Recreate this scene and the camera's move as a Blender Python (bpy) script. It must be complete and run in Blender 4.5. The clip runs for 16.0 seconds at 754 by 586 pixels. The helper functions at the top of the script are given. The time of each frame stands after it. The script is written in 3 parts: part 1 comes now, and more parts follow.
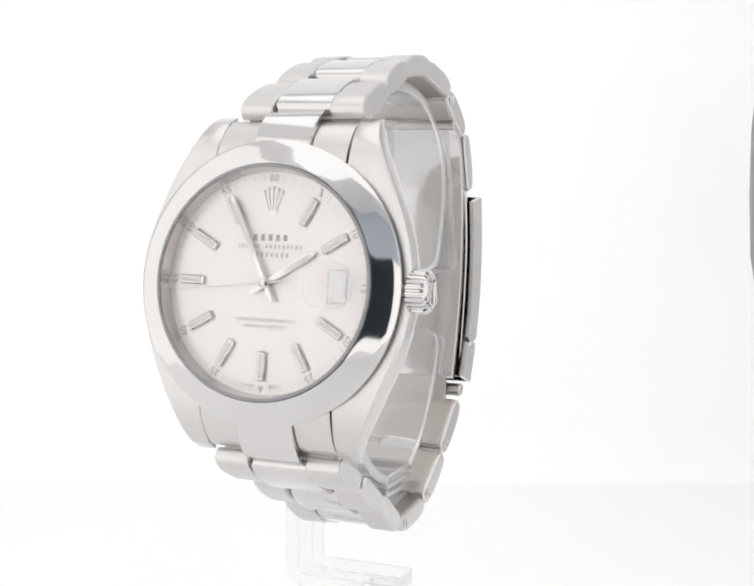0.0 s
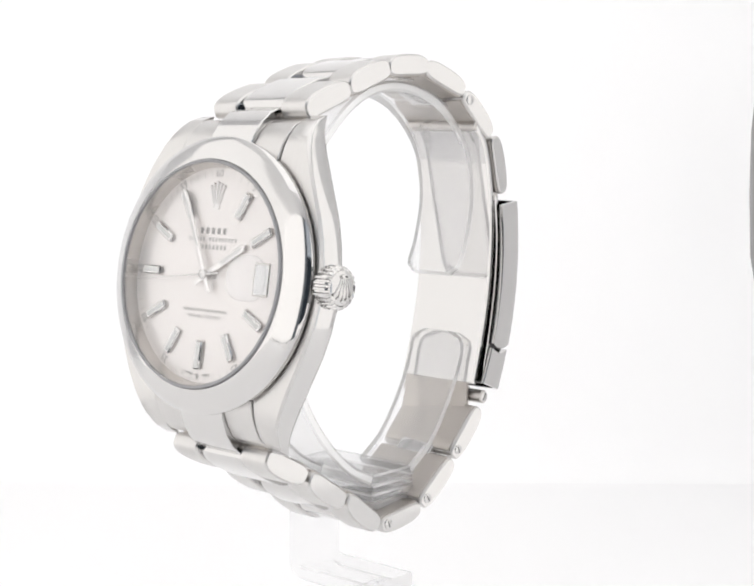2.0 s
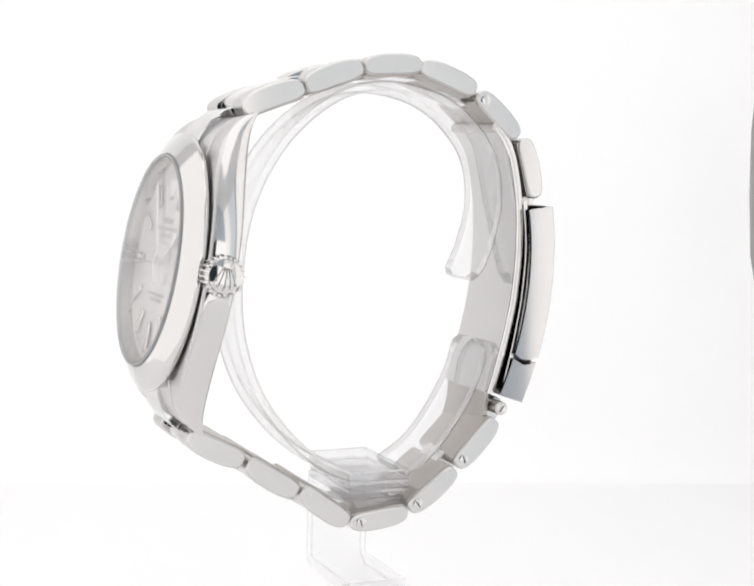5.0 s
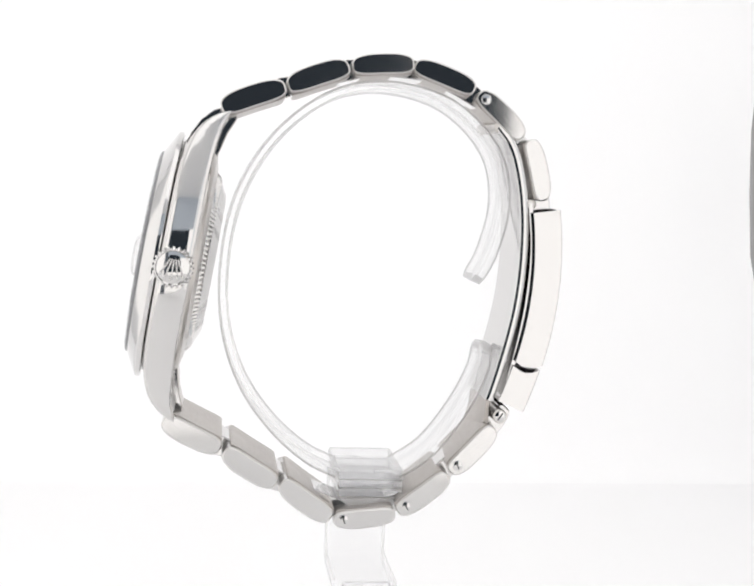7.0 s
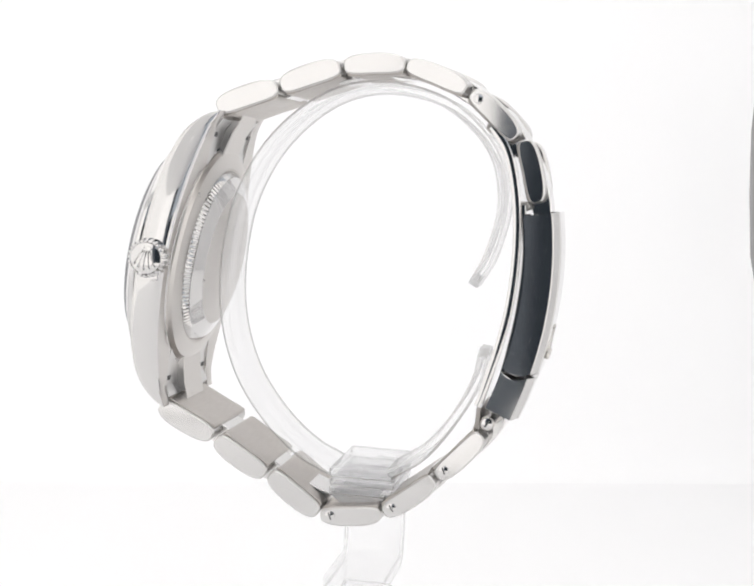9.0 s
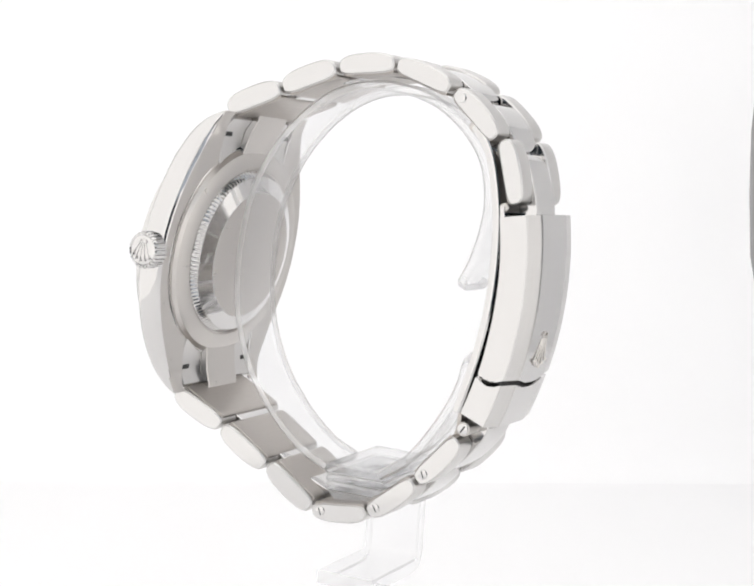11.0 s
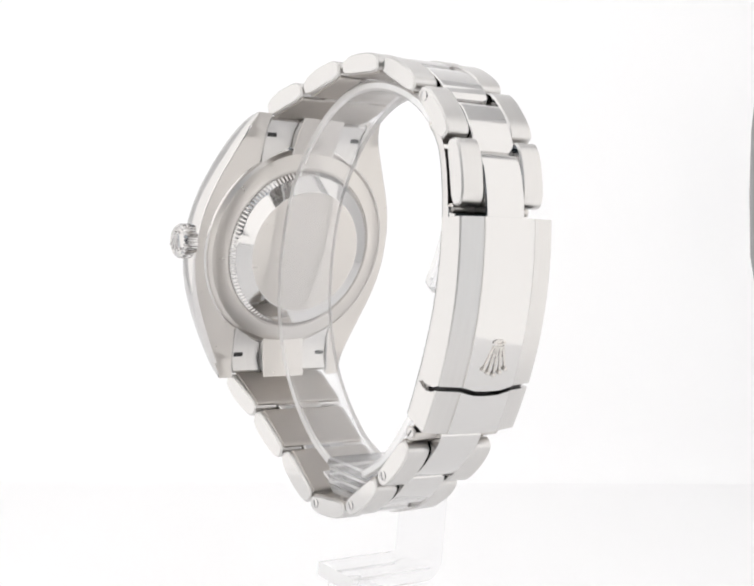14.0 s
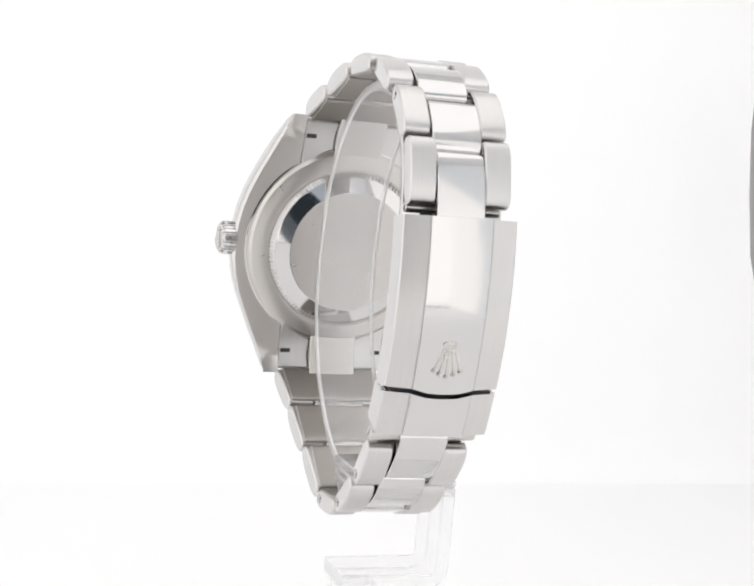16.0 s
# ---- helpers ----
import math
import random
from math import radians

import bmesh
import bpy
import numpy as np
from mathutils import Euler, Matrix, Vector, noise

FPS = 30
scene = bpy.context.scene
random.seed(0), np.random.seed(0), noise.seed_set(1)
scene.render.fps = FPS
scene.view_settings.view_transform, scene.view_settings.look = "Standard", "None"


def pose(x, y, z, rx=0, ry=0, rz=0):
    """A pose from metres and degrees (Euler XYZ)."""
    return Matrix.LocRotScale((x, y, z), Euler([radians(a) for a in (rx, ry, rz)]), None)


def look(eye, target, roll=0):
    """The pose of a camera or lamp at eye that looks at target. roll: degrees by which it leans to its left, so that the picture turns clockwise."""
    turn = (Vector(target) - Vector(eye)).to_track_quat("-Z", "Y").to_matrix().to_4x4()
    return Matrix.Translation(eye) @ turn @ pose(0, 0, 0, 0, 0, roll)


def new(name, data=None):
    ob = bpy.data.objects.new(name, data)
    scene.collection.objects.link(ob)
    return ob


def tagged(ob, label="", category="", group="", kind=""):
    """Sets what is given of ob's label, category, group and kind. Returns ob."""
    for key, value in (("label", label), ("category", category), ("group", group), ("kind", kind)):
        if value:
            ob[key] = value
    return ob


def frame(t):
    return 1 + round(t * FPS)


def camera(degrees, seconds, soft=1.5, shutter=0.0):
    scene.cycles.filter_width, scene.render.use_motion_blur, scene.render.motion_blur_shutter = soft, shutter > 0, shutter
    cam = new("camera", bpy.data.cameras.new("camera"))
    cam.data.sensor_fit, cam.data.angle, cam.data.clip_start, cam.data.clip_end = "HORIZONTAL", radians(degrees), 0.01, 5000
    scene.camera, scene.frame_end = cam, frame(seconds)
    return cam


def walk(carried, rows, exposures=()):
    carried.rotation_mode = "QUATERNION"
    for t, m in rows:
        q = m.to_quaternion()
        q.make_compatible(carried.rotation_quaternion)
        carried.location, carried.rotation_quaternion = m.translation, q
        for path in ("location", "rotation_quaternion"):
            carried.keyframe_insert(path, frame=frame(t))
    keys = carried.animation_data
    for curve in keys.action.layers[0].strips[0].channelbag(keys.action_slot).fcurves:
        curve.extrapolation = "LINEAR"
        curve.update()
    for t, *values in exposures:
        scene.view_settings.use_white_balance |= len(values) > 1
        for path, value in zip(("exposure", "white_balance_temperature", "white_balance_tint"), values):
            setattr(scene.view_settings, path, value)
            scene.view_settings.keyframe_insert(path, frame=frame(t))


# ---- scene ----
cam = camera(31.49, 16.0, soft=2.25)
EYE = Vector((0.0, -0.21, 0.105))
YAW, PITCH = radians(0.30), radians(-7.58)
AHEAD = Vector((-math.sin(YAW) * math.cos(PITCH), math.cos(YAW) * math.cos(PITCH), math.sin(PITCH)))
view = look(EYE, EYE + AHEAD, 2.62)
walk(cam, [(0.0, view), (16.0, view)], exposures=[(0.0, 0.0), (16.0, 0.0)])

# ---- light: the dim room outside the light box ----
world = bpy.data.worlds.new("room")
world.use_nodes = True
scene.world = world
world.node_tree.nodes["Background"].inputs["Color"].default_value = (0.55, 0.68, 0.85, 1)
world.node_tree.nodes["Background"].inputs["Strength"].default_value = 0.06

SIDE, FRONT, ROOF, PAPER_GLOW, TABLE = 1.04, 1.15, 1.20, 0.193, 0.14   # glow of the diffuser panels, and glow added to paper and table to reach white


# ---- materials ----
def material(name, color, rough=0.5, metal=0.0, **more):
    m = bpy.data.materials.new(name)
    m.use_nodes = True
    b = m.node_tree.nodes["Principled BSDF"]
    b.inputs["Base Color"].default_value = (*color, 1)
    b.inputs["Roughness"].default_value = rough
    b.inputs["Metallic"].default_value = metal
    for key, value in more.items():
        b.inputs[key.replace("_", " ")].default_value = value
    return m, m.node_tree, b


def grain(tree, b, stretch, rough_lo, rough_hi, bump, dist=0.00002, detail=3.0):
    """Stretched noise for brushing: varies the gloss and the relief."""
    n, l = tree.nodes, tree.links
    co = n.new("ShaderNodeTexCoord")
    mp = n.new("ShaderNodeMapping")
    mp.inputs["Scale"].default_value = stretch
    nz = n.new("ShaderNodeTexNoise")
    nz.inputs["Scale"].default_value = 1.0
    nz.inputs["Detail"].default_value = detail
    l.new(co.outputs["Object"], mp.inputs["Vector"])
    l.new(mp.outputs["Vector"], nz.inputs["Vector"])
    big = n.new("ShaderNodeTexNoise")
    big.inputs["Scale"].default_value = 180.0
    l.new(co.outputs["Object"], big.inputs["Vector"])
    add = n.new("ShaderNodeMath")
    add.operation = "ADD"
    half = n.new("ShaderNodeMath")
    half.operation = "MULTIPLY"
    half.inputs[1].default_value = 0.5
    l.new(nz.outputs["Fac"], add.inputs[0])
    l.new(big.outputs["Fac"], add.inputs[1])
    l.new(add.outputs[0], half.inputs[0])
    mr = n.new("ShaderNodeMapRange")
    mr.inputs["From Min"].default_value = 0.3
    mr.inputs["From Max"].default_value = 0.7
    mr.inputs["To Min"].default_value = rough_lo
    mr.inputs["To Max"].default_value = rough_hi
    l.new(half.outputs[0], mr.inputs["Value"])
    l.new(mr.outputs["Result"], b.inputs["Roughness"])
    if bump:
        bp = n.new("ShaderNodeBump")
        bp.inputs["Strength"].default_value = bump
        bp.inputs["Distance"].default_value = dist
        l.new(nz.outputs["Fac"], bp.inputs["Height"])
        l.new(bp.outputs["Normal"], b.inputs["Normal"])
    return nz


def tint(tree, b, nz, low, high):
    """Lets the grain vary the colour a little."""
    ramp = tree.nodes.new("ShaderNodeValToRGB")
    ramp.color_ramp.elements[0].position, ramp.color_ramp.elements[1].position = 0.3, 0.7
    ramp.color_ramp.elements[0].color, ramp.color_ramp.elements[1].color = (*low, 1), (*high, 1)
    tree.links.new(nz.outputs["Fac"], ramp.inputs["Fac"])
    tree.links.new(ramp.outputs["Color"], b.inputs["Base Color"])


def clear(name, ior, haze, rough, back=0.5, through_color=(0.997, 0.997, 0.999), gain=0.85, power=5.0, most=1.0):
    """Thin clear pane: lets light straight through, mirrors by Fresnel; a little white haze stands in for inner
    reflections.
    """
    m = bpy.data.materials.new(name)
    m.use_nodes = True
    n, l = m.node_tree.nodes, m.node_tree.links
    n.remove(n["Principled BSDF"])
    tr, gl, di, tl = n.new("ShaderNodeBsdfTransparent"), n.new("ShaderNodeBsdfGlossy"), n.new("ShaderNodeBsdfDiffuse"), n.new("ShaderNodeBsdfTranslucent")
    tr.inputs["Color"].default_value = (*through_color, 1)
    gl.inputs["Roughness"].default_value = rough
    di.inputs["Color"].default_value = (0.97, 0.97, 0.975, 1)
    lw, pw, fr = n.new("ShaderNodeLayerWeight"), n.new("ShaderNodeMath"), n.new("ShaderNodeMath")
    lw.inputs["Blend"].default_value = 0.5
    pw.operation, fr.operation = "POWER", "MULTIPLY_ADD"
    pw.inputs[1].default_value = power
    r0 = ((ior - 1) / (ior + 1)) ** 2
    fr.inputs[1].default_value, fr.inputs[2].default_value = gain, r0
    l.new(lw.outputs["Facing"], pw.inputs[0])
    l.new(pw.outputs[0], fr.inputs[0])
    a, b = n.new("ShaderNodeMixShader"), n.new("ShaderNodeMixShader")
    a.inputs["Fac"].default_value = haze
    l.new(tr.outputs[0], a.inputs[1])
    tl.inputs["Color"].default_value = (0.98, 0.98, 0.985, 1)
    milk = n.new("ShaderNodeMixShader")
    l.new(di.outputs[0], milk.inputs[1])
    l.new(tl.outputs[0], milk.inputs[2])
    milk.inputs["Fac"].default_value = back
    l.new(milk.outputs[0], a.inputs[2])
    top = n.new("ShaderNodeMath")
    top.operation = "MINIMUM"
    top.inputs[1].default_value = most
    l.new(fr.outputs[0], top.inputs[0])
    l.new(top.outputs[0], b.inputs["Fac"])
    l.new(a.outputs[0], b.inputs[1])
    l.new(gl.outputs[0], b.inputs[2])
    l.new(b.outputs[0], n["Material Output"].inputs["Surface"])
    return m


POLISHED, _t, _b = material("polished steel", (0.64, 0.63, 0.622), 0.08, 1.0)
grain(_t, _b, (900, 900, 900), 0.06, 0.09, 0.0)
BRUSHED, _t, _b = material("brushed steel", (0.625, 0.61, 0.60), 0.32, 1.0)
tint(_t, _b, grain(_t, _b, (18000, 110, 110), 0.28, 0.35, 0.07, 0.00002, 3.0), (0.60, 0.587, 0.575), (0.645, 0.632, 0.619))
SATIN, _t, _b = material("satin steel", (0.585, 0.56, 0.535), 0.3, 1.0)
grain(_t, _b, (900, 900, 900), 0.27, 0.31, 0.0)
# base colour lowered to put the bracelet's inner shade into it
CORE, _t, _b = material("inner steel darkened for shade", (0.47, 0.44, 0.412), 0.35, 1.0)
grain(_t, _b, (400, 2500, 400), 0.28, 0.42, 0.2)
POINTER, _t, _b = material("pale satin hand metal", (0.80, 0.785, 0.772), 0.3, 1.0)
grain(_t, _b, (700, 700, 700), 0.26, 0.36, 0.0)
RING, _t, _b = material("bright satin ring", (0.64, 0.615, 0.585), 0.2, 1.0)
grain(_t, _b, (700, 700, 700), 0.2, 0.3, 0.0)
SILVER, _t, _b = material("silvered dial", (0.772, 0.742, 0.724), 0.4, 0.55)
_n, _l = _t.nodes, _t.links
_co = _n.new("ShaderNodeTexCoord")
_gr = _n.new("ShaderNodeTexGradient")
_gr.gradient_type = "RADIAL"
_nz = _n.new("ShaderNodeTexNoise")
_nz.noise_dimensions = "1D"
_nz.inputs["Scale"].default_value = 260.0
_nz.inputs["Detail"].default_value = 4.0
_l.new(_co.outputs["Object"], _gr.inputs["Vector"])
_l.new(_gr.outputs["Fac"], _nz.inputs["W"])
_mr = _n.new("ShaderNodeMapRange")
_mr.inputs["To Min"].default_value = 0.24
_mr.inputs["To Max"].default_value = 0.42
_l.new(_nz.outputs["Fac"], _mr.inputs["Value"])
_l.new(_mr.outputs["Result"], _b.inputs["Roughness"])
_tn = _n.new("ShaderNodeTangent")
_tn.direction_type, _tn.axis = "RADIAL", "Z"
_l.new(_tn.outputs["Tangent"], _b.inputs["Tangent"])
_b.inputs["Anisotropic"].default_value = 0.6
LUME, _t, _b = material("pale luminous paint", (0.66, 0.66, 0.645), 0.45)
PRINT, _t, _b = material("grey dial print", (0.36, 0.35, 0.34), 0.5)
FAINT, _t, _b = material("pale grey print", (0.50, 0.49, 0.475), 0.5)
DATE, _t, _b = material("white date disc", (0.88, 0.88, 0.87), 0.5)
SLOT, _t, _b = material("shadowed steel slot", (0.10, 0.10, 0.10), 0.5, 0.6)
DARK, _t, _b = material("dark slot", (0.03, 0.03, 0.03), 0.6)
GLASS = clear("sapphire crystal", 1.35, 0.0, 0.0)
LENS = clear("sapphire lens", 1.6, 0.10, 0.0)
ACRYLIC = clear("clear acrylic", 1.49, 0.085, 0.03, 0.4, gain=0.6, most=0.5)
# edge gloss raised at a slant to imitate light piped through the acrylic
EDGE = clear("acrylic edge with added sheen", 1.1, 0.05, 0.4, 0.6, (1.0, 1.0, 1.0), 3.0, 1.2, 0.65)
# haze whitens block and saddle in place of light refracted inside
BLOCK = clear("stacked clear acrylic", 1.2, 0.16, 0.06, 0.85, gain=0.4, power=4.0, most=0.5)
MILKY = clear("milky acrylic", 1.2, 0.42, 0.1, 0.7, gain=0.4, power=4.0)
GASKET, _t, _b = material("grey crystal gasket", (0.30, 0.30, 0.31), 0.35)


def glow(name, color, strength, base=(0.3, 0.3, 0.3)):
    m, tree, b = material(name, base, 0.8)
    b.inputs["Emission Color"].default_value = (*color, 1)
    b.inputs["Emission Strength"].default_value = strength
    return m


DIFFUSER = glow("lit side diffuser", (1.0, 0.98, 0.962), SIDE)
FLAP = glow("added glowing front panel", (1.0, 0.978, 0.96), FRONT)
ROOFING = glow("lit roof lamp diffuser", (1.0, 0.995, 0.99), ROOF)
# grey, dark and pale bands added out of view for the steel to mirror
DIM, _t, _b = material("grey-blue reflection band", (0.50, 0.55, 0.61), 0.8)
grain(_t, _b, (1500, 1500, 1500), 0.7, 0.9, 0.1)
GLOOM, _t, _b = material("dark reflection band", (0.10, 0.115, 0.135), 0.8)
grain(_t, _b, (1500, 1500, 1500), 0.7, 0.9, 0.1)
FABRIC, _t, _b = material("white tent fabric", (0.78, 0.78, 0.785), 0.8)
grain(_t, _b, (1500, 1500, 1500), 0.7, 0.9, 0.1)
PALE = glow("pale glowing reflection band", (0.95, 0.985, 1.0), 0.42, (0.55, 0.56, 0.58))
# paper and table are no lamps; a weak glow lifts them to white
GLOW_TABLE = glow("white table sheet with added glow", (1.0, 0.998, 1.0), TABLE, (0.83, 0.827, 0.832))
GLOW_PAPER = glow("white paper with added glow", (1.0, 0.998, 1.0), PAPER_GLOW, (0.82, 0.817, 0.822))
ROD, _t, _b = material("grey enamelled rod", (0.33, 0.33, 0.335), 0.5)

# ---- mesh helpers: sizes in millimetres ----
MM = 0.001


def part(name, bm, mats, parent=None, label="", at=None, sharp=32):
    """Links a bmesh, drawn in millimetres, as one mesh object under a thing or part."""
    bmesh.ops.recalc_face_normals(bm, faces=bm.faces)
    bmesh.ops.scale(bm, vec=(MM, MM, MM), verts=bm.verts)
    me = bpy.data.meshes.new(name)
    bm.to_mesh(me)
    bm.free()
    for m in (mats if isinstance(mats, (list, tuple)) else [mats]):
        me.materials.append(m)
    me.polygons.foreach_set("use_smooth", [True] * len(me.polygons))
    me.set_sharp_from_angle(angle=radians(sharp))
    ob = new(name, me)
    if parent is not None:
        ob.parent = parent
    if at is not None:
        # "at" is in the thing's space; a sub-part is put relative to its part
        base = parent.matrix_basis if parent is not None and parent.parent is not None else Matrix()
        ob.matrix_basis = base.inverted() @ at
    if label:
        ob["label"] = label
    return ob


def metres(m):
    """A pose whose place is in millimetres, in metres."""
    q = m.copy()
    q.translation = m.translation * MM
    return q


def shrink(pts, d):
    """The closed outline pts, counter-clockwise, moved inwards by d."""
    out, n = [], len(pts)
    for i in range(n):
        a, b, c = Vector(pts[i - 1]), Vector(pts[i]), Vector(pts[(i + 1) % n])
        e, f = (b - a).normalized(), (c - b).normalized()
        k = Vector((-e.y, e.x)) + Vector((-f.y, f.x))
        k = k.normalized() / max(0.5, k.length / 2)
        out.append(tuple(b + k * d))
    return out


def loft(bm, rings, close=True, caps=True, mat=0, cap_mat=None):
    """Skins rings of equally many points."""
    vs = [[bm.verts.new(p) for p in r] for r in rings]
    n = len(vs[0])
    for r, s in zip(vs, vs[1:]):
        for i in range(n if close else n - 1):
            j = (i + 1) % n
            f = bm.faces.new((r[i], r[j], s[j], s[i]))
            f.material_index = mat
    if caps:
        for r in (vs[0], vs[-1]):
            f = bm.faces.new(r)
            f.material_index = mat if cap_mat is None else cap_mat
    return vs


def prism(bm, pts, x0, x1, bevel=0.2, mat=0, cap_mat=None):
    """The outline pts (s, h) drawn out along x, with chamfered ends."""
    small = shrink(pts, bevel)
    rings = [[(x0, *p) for p in small], [(x0 + bevel, *p) for p in pts],
             [(x1 - bevel, *p) for p in pts], [(x1, *p) for p in small]]
    return loft(bm, rings, True, True, mat, cap_mat)


def lathe(bm, prof, seg=96, mat=0, closed=False, mats=None):
    """Turns the profile (radius, height) round z."""
    rings = []
    for k in range(seg):
        a = 2 * math.pi * k / seg
        rings.append([bm.verts.new((r * math.cos(a), r * math.sin(a), h)) for r, h in prof])
    m = len(prof)
    for k in range(seg):
        p, q = rings[k], rings[(k + 1) % seg]
        for i in range(m if closed else m - 1):
            j = (i + 1) % m
            f = bm.faces.new((p[i], q[i], q[j], p[j]))
            f.material_index = mats[i] if mats else mat
    if not closed:
        for i in (0, m - 1):
            if prof[i][0] > 1e-6:
                f = bm.faces.new([r[i] for r in rings])
                f.material_index = mats[min(i, m - 2)] if mats else mat
    return rings


def box(bm, x0, x1, y0, y1, z0, z1, bevel=0.0, mat=0):
    if bevel:
        pts = [(y0, z0), (y1, z0), (y1, z1), (y0, z1)]
        corner = []
        for (y, z), (dy, dz) in zip(pts, ((1, 1), (-1, 1), (-1, -1), (1, -1))):
            two = [(y + dy * bevel, z), (y, z + dz * bevel)]
            corner += two if (dy, dz) in ((-1, 1), (1, -1)) else two[::-1]
        return prism(bm, corner, x0, x1, bevel, mat)
    return loft(bm, [[(x, y0, z0), (x, y1, z0), (x, y1, z1), (x, y0, z1)] for x in (x0, x1)], mat=mat)


def blob(bm, at, r, squash=1.0, mat=0, u=10, v=6):
    geo = bmesh.ops.create_uvsphere(bm, u_segments=u, v_segments=v, radius=r)
    for w in geo["verts"]:
        w.co.z *= squash
        w.co += Vector(at)


def capsule(length, thick, bow, power=3.2, n=36):
    """Side outline of a link (along, outwards): rounded ends, bowed back."""
    out = []
    for k in range(n):
        a = 2 * math.pi * k / n
        c, s = math.cos(a), math.sin(a)
        x = length / 2 * math.copysign(abs(c) ** (2 / power), c)
        h = thick / 2 * math.copysign(abs(s) ** (2 / power), s)
        out.append((x, h + bow * (1 - (2 * x / length) ** 2) - bow * 0.5))
    return out


def spline(pts, per=6):
    """A smooth line through the points (Catmull-Rom)."""
    p = [Vector(q) for q in pts]
    p = [p[0] * 2 - p[1]] + p + [p[-1] * 2 - p[-2]]
    out = []
    for i in range(1, len(p) - 2):
        for k in range(per):
            t = k / per
            a, b, c, d = p[i - 1:i + 3]
            out.append(0.5 * (2 * b + (c - a) * t + (2 * a - 5 * b + 4 * c - d) * t * t + (3 * b - a - 3 * c + d) * t ** 3))
    out.append(p[-2])
    return out


def lettering(name, text, size, mat, parent, at, depth=0.02):
    """Raised print in the built-in font, as a mesh."""
    cu = bpy.data.curves.new(name, "FONT")
    cu.body, cu.size, cu.align_x, cu.align_y = text, size * MM, "CENTER", "CENTER"
    cu.extrude, cu.resolution_u = depth * MM, 3
    tmp = new(name, cu)
    me = bpy.data.meshes.new_from_object(tmp.evaluated_get(bpy.context.evaluated_depsgraph_get()))
    bpy.data.objects.remove(tmp)
    bpy.data.curves.remove(cu)
    me.materials.clear()
    me.materials.append(mat)
    ob = new(name, me)
    ob.parent = parent
    ob.matrix_basis = at
    return ob


# ---- the light box ----
def panel(name, label, corners, thick, mat, category):
    """A flat board from four corners in metres, thickened backwards."""
    c = [Vector(p) for p in corners]
    nrm = (c[1] - c[0]).cross(c[3] - c[0]).normalized() * thick
    bm = bmesh.new()
    loft(bm, [[p * 1000 for p in c], [(p - nrm) * 1000 for p in c]])
    ob = part(name, bm, mat)
    tagged(ob, label, category, kind="structure")
    return ob


def sweep_sheet():
    """Floor and back in one sheet of paper, with a soft bend where it rises."""
    bm = bmesh.new()
    turn = Matrix.Rotation(radians(9.0), 3, "Z")
    rows = [(-0.26, 0.0), (-0.1, 0.0), (0.0, 0.0), (0.10, 0.0), (0.158, 0.0)]
    for k in range(1, 13):
        a = radians(90) * k / 12
        rows.append((0.158 + 0.014 * math.sin(a), 0.014 - 0.014 * math.cos(a)))
    rows += [(0.172, 0.05), (0.172, 0.10), (0.172, 0.2), (0.172, 0.34)]
    grid = []
    for y, z in rows:
        line = []
        for k in range(13):
            p = Vector((-0.30 + 0.60 * k / 12, y, z))
            q = turn @ p
            w = max(0.0, min(1.0, (y + 0.02) / 0.1))
            p = p.lerp(q, w)
            line.append(bm.verts.new(p * 1000))
        grid.append(line)
    for a, b in zip(grid, grid[1:]):
        for k in range(12):
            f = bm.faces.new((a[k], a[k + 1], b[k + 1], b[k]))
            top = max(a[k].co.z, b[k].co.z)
            # the flat table part gets a weaker added glow than the rising paper
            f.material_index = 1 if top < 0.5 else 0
    geo = bmesh.ops.extrude_face_region(bm, geom=bm.faces[:])
    for v in geo["geom"]:
        if isinstance(v, bmesh.types.BMVert):
            v.co.z -= 2.0
            v.co.y += 2.0
    ob = part("backdrop", bm, [GLOW_PAPER, GLOW_TABLE])
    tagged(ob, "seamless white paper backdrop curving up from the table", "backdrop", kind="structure")


